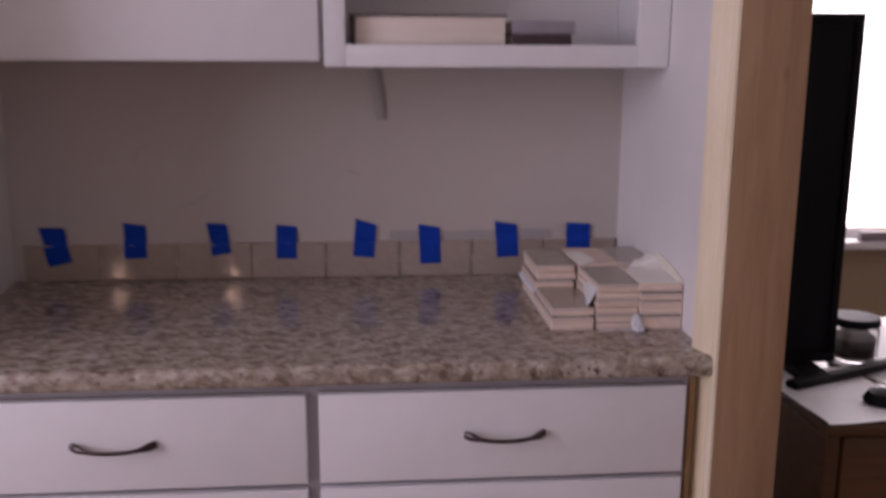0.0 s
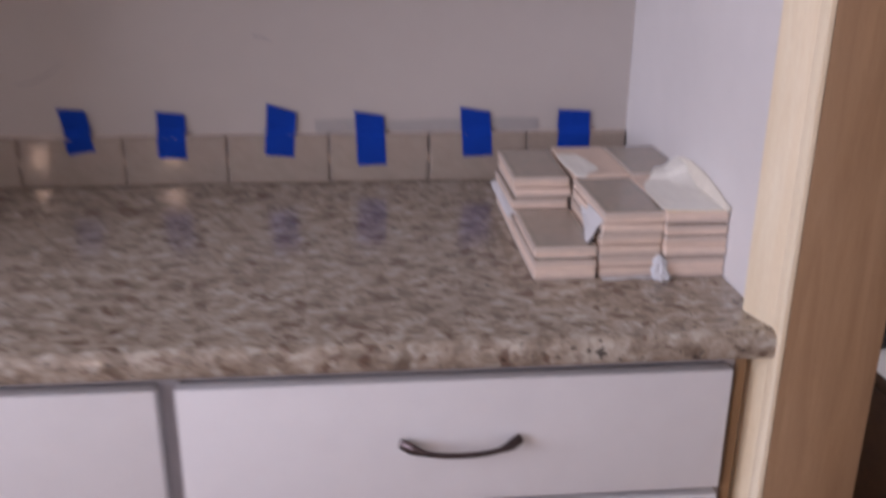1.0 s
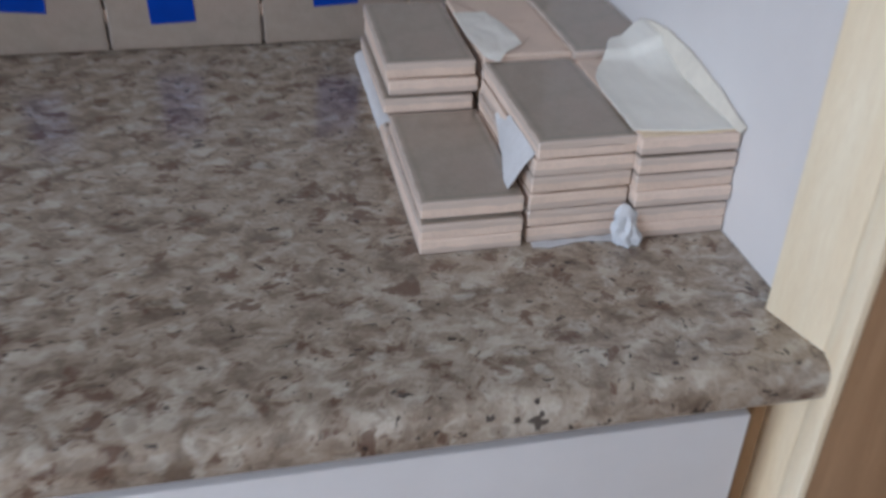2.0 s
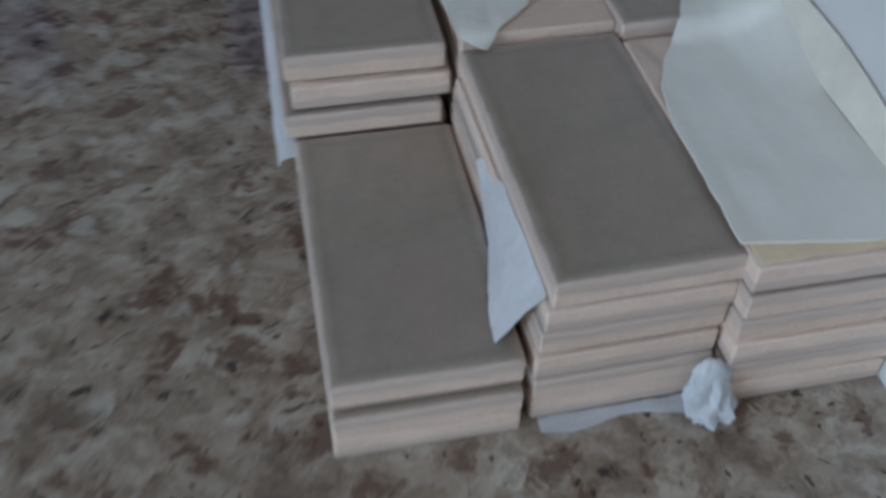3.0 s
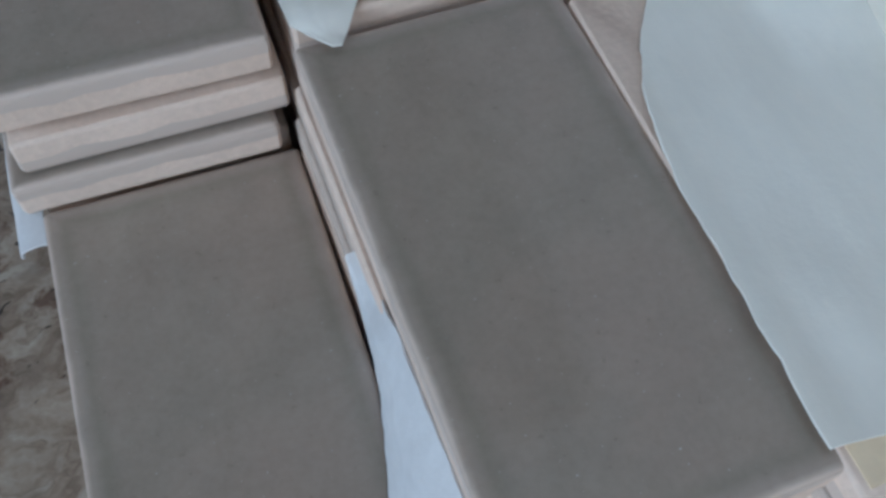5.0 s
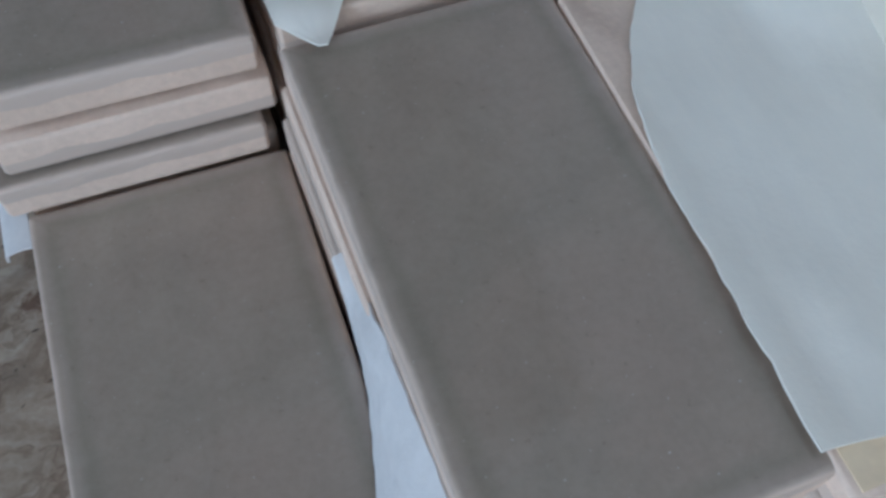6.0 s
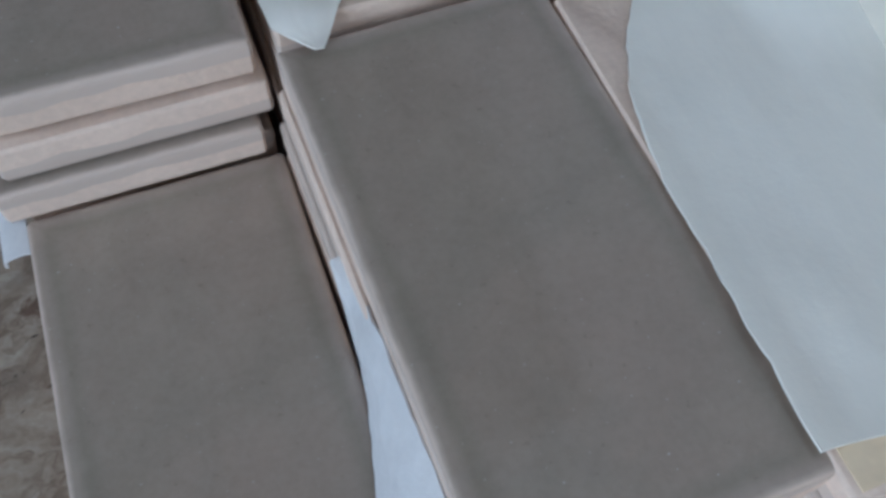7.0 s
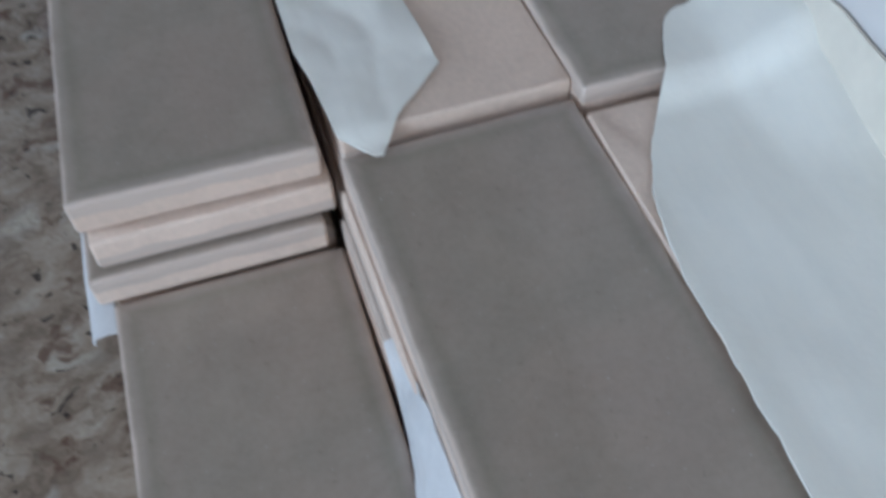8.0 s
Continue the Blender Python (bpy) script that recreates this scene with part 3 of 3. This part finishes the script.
# the tiles of the first row stand on the counter against the wall
EDGES = [-0.0625, -0.2335, -0.3995, -0.5655, -0.7325, -0.8985, -1.0645, -1.2305, -1.3965]
for k in range(8):
    a, b = EDGES[k + 1] + 0.0015, EDGES[k] - 0.0015
    lean = (0.3, 0.6, 0.3, 0.5, 2.0, 1.2, 1.2, 0.6)[k]
    m = pose((a + b) / 2, -0.0075, TOP + 0.0415, 90 + lean * 0.5, 0, 0) @ pose(0, 0, 0, 0, 0, 90) @ Matrix.Diagonal((0.081 / TW, (b - a) / TL, 1, 1))
    tile("wall_tile", m, wall_back)
    if k:
        lug = solid("spacer_lug", box(EDGES[k] - 0.0016, EDGES[k] + 0.0016, -0.0115, -0.001, TOP + 0.033, TOP + 0.047), M_BODY)
        lug.parent = wall_back

LIFT = 0.00011
UP = "stacked taupe glazed tile with a cream edge"
DOWN = "stacked tile turned face down, showing its cream back"


def pile(cx, cy, rows, flipped, moves, label_top):
    """rows: bottom, thickness and the gap over each tile; a gap holds a thin pad of foam, set back from the edge."""
    for k, (z, thick, gap) in enumerate(rows):
        dx, dy, turn = moves.get(k, (random.uniform(-0.0011, 0.0011), random.uniform(-0.0014, 0.0014), random.uniform(-0.5, 0.5)))
        flip = 180 if k in flipped else 0
        t = tile("tile", pose(cx + dx, cy + dy, z + thick / 2 + LIFT, 0, flip, turn) @ Matrix.Diagonal((1, 1, thick / TT, 1)))
        tagged(t, label_top if k == len(rows) - 1 else (DOWN if flip else UP), "tile", group="stacked tiles")
        if gap > 0.0008:
            pad = solid("foam_pad", box(-TW / 2 + 0.007, TW / 2 - 0.007, -TL / 2 + 0.009, TL / 2 - 0.009, 0.0001, gap), M_FOAM)
            pad.matrix_world = pose(cx + dx, cy + dy, z + thick + LIFT, 0, 0, turn)
            tagged(pad, "thin white foam pad between stacked tiles", "foam pad", group="foam pads")


def even(top, count, extra=(), thin=1.0):
    """Rows of a pile that reaches from the counter up to top, with gaps above the numbers in extra; thin: the lower tiles' thickness."""
    thick = [TT * thin] * (count - 1) + [TT]
    spare = (top - TOP - sum(thick)) / max(1, len(extra)) if extra else 0.0
    out, z = [], TOP
    for k in range(count):
        gap = spare if k in extra else 0.0
        out.append((z, thick[k], gap))
        z += thick[k] + gap
    return out


FRONT_Z = even(0.9525, 3, (1,), 0.935)
pile(-0.2637, -0.3902, FRONT_Z, {0}, {2: (0.0, 0.0048, -0.2), 1: (-0.0010, 0.0010, 0.1), 0: (-0.0014, 0.0003, 0.0)}, "taupe glazed tile on the low front pile")
pile(-0.2640, -0.2210, FRONT_Z + [(0.9530, TT * 0.96, 0.0012), (0.96755, TT * 0.96, 0.0014), (0.98235, TT, 0.0)], {0, 4}, {3: (-0.0034, -0.0086, -0.2), 4: (0.0012, -0.0055, 0.1), 5: (0.0, -0.0024, -0.7)}, "taupe glazed tile on the back pile")
pile(-0.1792, -0.3856, even(0.9960, 6, (0, 2, 4), 0.965), {0, 2, 4}, {5: (0.0, 0.0, 1.1), 4: (-0.0016, 0.0006, 1.0), 3: (-0.0028, 0.0008, 1.2), 2: (-0.0034, 0.0004, 1.0), 1: (-0.0034, -0.0006, 1.0), 0: (-0.0028, 0.0004, 0.8)}, "taupe glazed tile on the tall front pile")
pile(-0.1800, -0.2250, even(0.9995, 6, (1, 3), 0.98), {0, 3, 5}, {5: (0.0, 0.0, 0.6)}, "tile lying face down, its cream back half under a sheet")
pile(-0.1003, -0.3935, even(0.9965, 6, (1, 3, 4), 0.965), {0, 2, 5}, {k: (random.uniform(-0.0008, 0.0004), random.uniform(-0.001, 0.0015), random.uniform(-0.3, 0.3)) for k in range(6)}, "cream-backed tile under a white foam sheet")
pile(-0.1003, -0.2315, even(1.0020, 6, (1, 3), 0.985), {0, 2}, {k: (random.uniform(-0.0008, 0.0003), random.uniform(-0.001, 0.001), random.uniform(-0.3, 0.3)) for k in range(6)}, "taupe glazed tile at the back by the wall")

# ---- packing sheets among the tiles ----
def lerp_table(rows, y):
    for (y0, x0), (y1, x1) in zip(rows, rows[1:]):
        if (y - y0) * (y - y1) <= 0:
            k = (y - y0) / (y1 - y0)
            return x0 + (x1 - x0) * k
    return rows[-1][1]


def smooth01(v):
    v = max(0.0, min(1.0, v))
    return v * v * (3 - 2 * v)


FL = [(-0.260, -0.094), (-0.284, -0.094), (-0.2875, -0.1000), (-0.293, -0.1025), (-0.300, -0.1065), (-0.310, -0.1105), (-0.334, -0.126), (-0.353, -0.1355), (-0.370, -0.1395), (-0.386, -0.1415), (-0.412, -0.1420), (-0.450, -0.1430), (-0.4685, -0.1430)]
FR = [(-0.250, -0.0625), (-0.455, -0.0625), (-0.4685, -0.0660)]


def big_foam(u, v):
    back = -0.2855 + 0.012 * smooth01(u * 1.2) + 0.0015 * noise.noise((u * 9, 4, 4))
    y = back + (-0.4585 - 0.0075 * smooth01(u * 1.3) - back) * v
    a, b = lerp_table(FL, y), lerp_table(FR, y)
    x = a + (b - a) * u + (0.0008 * noise.noise((y * 90, u, 3)) + 0.0005 * noise.noise((y * 420, u, 8))) * (1 - u)
    z = 0.9970 + 0.0060 * smooth01((y + 0.326) / 0.014)
    z += 0.0008 * smooth01((-0.132 - x) / 0.008) * smooth01((y + 0.47) / 0.02)
    z += 0.011 * smooth01((x + 0.094) / 0.032) * smooth01((y + 0.385) / 0.07)
    z += 0.0010 * noise.noise((x * 45, y * 30, 1.0)) + 0.0004 * noise.noise((x * 190, y * 40, 7.0)) + 0.0010
    return (x, y, z)


tagged(solid("foam_sheet", sheet(big_foam, 22, 56, 0.0009), M_SHEER), "white foam packing sheet over the tiles by the wall", "packing sheet", group="packing sheets")


def yellow_edge(u, v):
    y = -0.440 - (0.0285 + 0.0022 * noise.noise((u * 5, 3, 1))) * v
    return (-0.1385 + 0.076 * u, y, 0.99685 + 0.0004 * noise.noise((u * 8, v * 3, 5)) * v)


tagged(solid("paper_sheet", sheet(yellow_edge, 16, 6, 0.0004), M_YELLOWED), "yellowed paper edge showing under the white foam sheet", "packing sheet", group="packing sheets")


def wall_strip(u, v):
    y = -0.262 - 0.212 * u
    top = lerp_table([(0.0, 1.012), (0.12, 1.019), (0.3, 1.023), (0.52, 1.021), (0.8, 1.012), (1.0, 1.002)], u) + 0.0015 * noise.noise((y * 30, 2, 5))
    low = 0.9975 + 0.004 * (1 - u)
    return (-0.0610 - 0.0040 * (1 - v) + 0.0006 * noise.noise((y * 40, v, 9)), y, low + (top - low) * v)


tagged(solid("foam_sheet", sheet(wall_strip, 30, 6, 0.0012), M_KRAFT), "yellowed foam strip standing against the side wall", "packing sheet", group="packing sheets")


def back_film(u, v):
    y = -0.195 - 0.119 * v
    right = lerp_table([(-0.195, -0.192), (-0.244, -0.181), (-0.282, -0.179), (-0.301, -0.199), (-0.314, -0.2075)], y)
    left = lerp_table([(-0.195, -0.2235), (-0.262, -0.2240), (-0.276, -0.2215), (-0.304, -0.2195), (-0.314, -0.2100)], y)
    x = left + (right - left) * u
    z = 1.0006 - 0.0030 * smooth01((-y - 0.301) / 0.010) + 0.0024 * abs(noise.noise((x * 50, y * 36, 4))) + 0.0006 * abs(noise.noise((x * 170, y * 150, 6)))
    return (x, y, z)


tagged(solid("foam_sheet", sheet(back_film, 24, 48, 0.0006), M_FOAM), "crumpled white sheet over a face-down tile", "packing sheet", group="packing sheets")


def side_flap(u, v):
    y = -0.364 - 0.095 * u
    low = 0.9536 + 0.0190 * (1 - smooth01((u - 0.0) / 0.22))
    top = 0.9745 + 0.0110 * smooth01((u - 0.05) / 0.30) + 0.0008 * noise.noise((y * 70, 1, 1))
    out = 0.0135 * smooth01((u - 0.14) / 0.78) * (1 - v) ** 1.1
    back = 0.006 * smooth01((u - 0.8) / 0.2) * (1 - v)
    tilt = 0.0205 * (y + 0.3842)
    crease = 0.0007 * noise.noise((y * 150, v * 4, 6)) + 0.0006 * noise.noise((y * 60, v * 3, 2))
    return (-0.2192 - tilt - 0.0034 * smooth01((1 - v) * 2.5) - out + crease, y + back, low + (top - low) * v)


tagged(solid("foam_sheet", sheet(side_flap, 40, 14, 0.0007), M_THIN_GREYER), "white foam flap hanging beside the tall pile", "packing sheet", group="packing sheets")


def left_flap(u, v):
    y = -0.150 - 0.168 * u + 0.004 * v
    x = -0.3030 - 0.0095 * smooth01(v * 1.15) - 0.0012 * noise.noise((y * 40, v, 7))
    return (x, y, 0.9505 - 0.009 * v * v - 0.0022 * v * noise.noise((y * 25, 1, 7)))


tagged(solid("foam_sheet", sheet(left_flap, 24, 8, 0.0008), M_THIN_GREYER), "white foam edge drooping from the back pile", "packing sheet", group="packing sheets")


def base_film(u, v):
    y = -0.4640 - 0.0095 * v * (0.75 + 0.25 * math.sin(u * 9))
    return (-0.217 + 0.078 * u, y, TOP + 0.0006 + 0.0022 * v * abs(noise.noise((u * 6, v * 2, 3))) + 0.003 * (1 - v) * abs(noise.noise((u * 4, 1, 1))))


tagged(solid("foam_sheet", sheet(base_film, 24, 8, 0.0005), M_FILM), "thin white film under the front of the pile", "packing sheet", group="packing sheets")


def wad(u, v):
    a = 2 * math.pi * u
    r = 0.0088 * math.sqrt(max(0.0, 1 - v ** 2.2)) * (1 + 0.6 * noise.noise((math.cos(a) * 2.2, math.sin(a) * 2.2, v * 3.5)) + 0.22 * noise.noise((math.cos(a) * 6, math.sin(a) * 6, v * 9))) + 0.0006
    return (-0.1425 + 1.05 * r * math.cos(a) - 0.004 * v, -0.4765 + 0.65 * r * math.sin(a) + 0.007 * v, TOP + 0.0010 + 0.031 * v)


tagged(solid("foam_wad", sheet(wad, 40, 20, 0.0006), M_FILM), "crumpled bluish-white foam wad between two piles", "packing foam", group="packing sheets")

# ---- strips of painter's tape over the tiles ----
TAPES = [(-0.1525, 0.9945, 0.055, 0.067, 2, 0.1), (-0.319, 0.992, 0.050, 0.078, -3, 0.9), (-0.4965, 0.983, 0.048, 0.086, -2, 0.8), (-0.6445, 0.997, 0.048, 0.079, 5, 0.9),
         (-0.8205, 0.993, 0.046, 0.074, 1, 0.3), (-0.970, 1.0020, 0.043, 0.070, -9, 0.9), (-1.154, 0.999, 0.050, 0.076, -1, 0.7), (-1.3255, 0.990, 0.052, 0.082, -12, 1.0)]
for cx, cz, w, h, turn, slant in TAPES:
    def strip(u, v, w=w, h=h, slant=slant):
        x = (u - 0.5) * w
        z = (v - 0.5) * h + (0.012 * slant * (0.5 - u) * v)
        y = -0.0150 + 0.0105 * smooth01((z + cz - 0.990) / 0.014)
        y -= 0.0022 * abs(noise.noise((x * 60 + cx * 9, z * 50, 2))) + 0.003 * v ** 4 * (0.4 + 0.6 * noise.noise((cx * 7, 1, 1)) ** 2)
        return (x, y, z)
    ob = solid("painters_tape", sheet(strip, 10, 14, 0.0004), M_TAPE)
    ob.matrix_world = Matrix.Translation((cx, 0, cz)) @ pose(0, 0, 0, 0, turn, 0)
    tagged(ob, "torn strip of blue painter's tape holding a tile", "tape", group="tape strips")

# ---- the far room ----
desk = tagged(empty("desk", (0.6, -0.2, 0)), "brown wooden desk with a glossy top in the far room", "desk")
M_DESKTOP = wood("lacquered_desk_top", (0.09, 0.045, 0.02), (0.05, 0.024, 0.011), 0.05, "x", False)
part("top", box(0.190, 1.25, -0.562, 0.12, 0.725, 0.750, 0.004), M_DESKTOP, desk, "glossy lacquered top")
part("side_panel", box(0.205, 0.230, -0.54, 0.10, 0.0, 0.7245), M_DESK, desk)
part("side_panel", box(1.21, 1.235, -0.54, 0.10, 0.0, 0.7245), M_DESK, desk)
part("back_panel", box(0.2305, 1.2095, 0.07, 0.09, 0.10, 0.7245), M_DESK, desk)
for z0, z1 in ((0.52, 0.715), (0.30, 0.512), (0.08, 0.292)):
    d = part("drawer", box(0.236, 1.204, -0.545, -0.525, z0, z1, 0.003), M_DESK, desk)
    part("knob", tube([(0.72, -0.5455, (z0 + z1) / 2), (0.72, -0.565, (z0 + z1) / 2)], [0.007, 0.013], 12), M_BRONZE, d)
monitor = tagged(empty("monitor", (0.25, -0.26, 0.75)), "tall black monitor standing on the desk", "monitor")
part("screen", box(0.075, 0.346, -0.275, -0.245, 0.772, 1.492, 0.004), M_BLACK, monitor)
part("bezel", join(box(0.075, 0.346, -0.2795, -0.2755, 0.772, 0.79, 0.001), box(0.330, 0.346, -0.2795, -0.2755, 0.7905, 1.4735, 0.001), box(0.075, 0.346, -0.2795, -0.2755, 1.474, 1.492, 0.001)), M_BLACK, monitor)
part("foot", join(tube([(0.205, -0.385, 0.762), (0.36, -0.325, 0.764), (0.56, -0.245, 0.768)], [(0.017, 0.0115)] * 3, 8), box(0.24, 0.30, -0.36, -0.25, 0.7505, 0.7745, 0.004)), M_BLACK, monitor, "slanting black foot")
mouse = tagged(solid("mouse", lathe([(0.0, 0.7505), (0.030, 0.7506), (0.034, 0.76), (0.026, 0.775), (0.010, 0.781), (0.0005, 0.782)], 20), M_BLACK), "black rounded mouse on the desk", "mouse")
mouse.matrix_world = pose(0.345, -0.475, 0.003) @ Matrix.Diagonal((1.1, 1.0, 1, 1))
jar = tagged(empty("jar", (0.435, -0.165, 0.75)), "clear glass jar with a dark lid, half full", "jar")
jm = Matrix.Translation((0.436, -0.190, 0.7508)) @ Matrix.Diagonal((1.2, 1.2, 1.06, 1))
def jar_piece(name, prof, mat):
    bm = lathe(prof, 28)
    bmesh.ops.transform(bm, matrix=jm, verts=bm.verts)
    return part(name, bm, mat, jar)
jar_piece("glass", [(0.001, 0.0), (0.040, 0.0), (0.044, 0.006), (0.044, 0.066), (0.040, 0.073), (0.037, 0.073), (0.040, 0.064), (0.040, 0.008), (0.001, 0.005)], M_GLASS)
jar_piece("filling", [(0.001, 0.0055), (0.0385, 0.0085), (0.0385, 0.045), (0.001, 0.048)], M_COFFEE)
jar_piece("lid", [(0.001, 0.0735), (0.043, 0.0735), (0.044, 0.077), (0.044, 0.087), (0.041, 0.090), (0.001, 0.0905)], M_BLACK)
# the first sheet is added in place of the window's reflection on the desk top
for x, y, a in ((0.287, -0.418, 4), (0.505, -0.30, 18), (0.52, -0.08, -8)):
    ob = solid("paper", sheet(lambda u, v: ((u - 0.5) * 0.21, (v - 0.5) * 0.29, 0.002 * noise.noise((u * 3, v * 3, a)) + 0.0012), 8, 10, 0.0004), M_PAPER)
    ob.matrix_world = pose(x, y, 0.7506 + 0.0032 * (y < -0.35), 0, 0, a)
    tagged(ob, "white sheet on the desk, as paper and window reflection", "paper", group="papers")
bottle = tagged(empty("bottle", (1.29, 1.03, 0.765)), "small yellow plastic bottle on the window sill", "bottle")
bm = lathe([(0.001, 0.0), (0.030, 0.0), (0.034, 0.01), (0.034, 0.10), (0.018, 0.13), (0.014, 0.15), (0.001, 0.151)], 20)
bmesh.ops.transform(bm, matrix=Matrix.Translation((1.29, 1.03, 0.7655)), verts=bm.verts)
part("body", bm, M_YELLOW, bottle)
bm = lathe([(0.001, 0.1515), (0.015, 0.1515), (0.015, 0.175), (0.001, 0.176)], 16)
bmesh.ops.transform(bm, matrix=Matrix.Translation((1.29, 1.03, 0.7655)), verts=bm.verts)
part("cap", bm, M_PAPER, bottle)
tagged(solid("window_box", box(1.10, 1.26, 0.995, 1.02, 0.7655, 0.80, 0.004), M_GREYBOOK), "low grey box on the window sill", "box")
curtain = sheet(lambda u, v: (1.235 + 0.24 * u, 0.985 + 0.018 * math.sin(u * 26), 1.02 + 1.12 * v), 48, 4, 0.003)
tagged(solid("curtain", curtain, M_RED), "narrow red-brown curtain beside the window", "curtain")
tagged(solid("curtain_rod", tube([(0.80, 0.985, 2.15), (2.45, 0.985, 2.15)], [0.010, 0.010], 10), M_BRONZE), "dark curtain rod over the window", "curtain rod")
cable = tube([(0.62, -0.5475, 0.40), (0.50, -0.560, 0.50), (0.44, -0.562, 0.55), (0.40, -0.575, 0.60), (0.385, -0.572, 0.68), (0.38, -0.5655, 0.7555), (0.372, -0.50, 0.7545)], [0.0028] * 7, 8)
tagged(solid("cable", cable, M_BLACK), "thin black cable hanging over the desk's front", "cable")
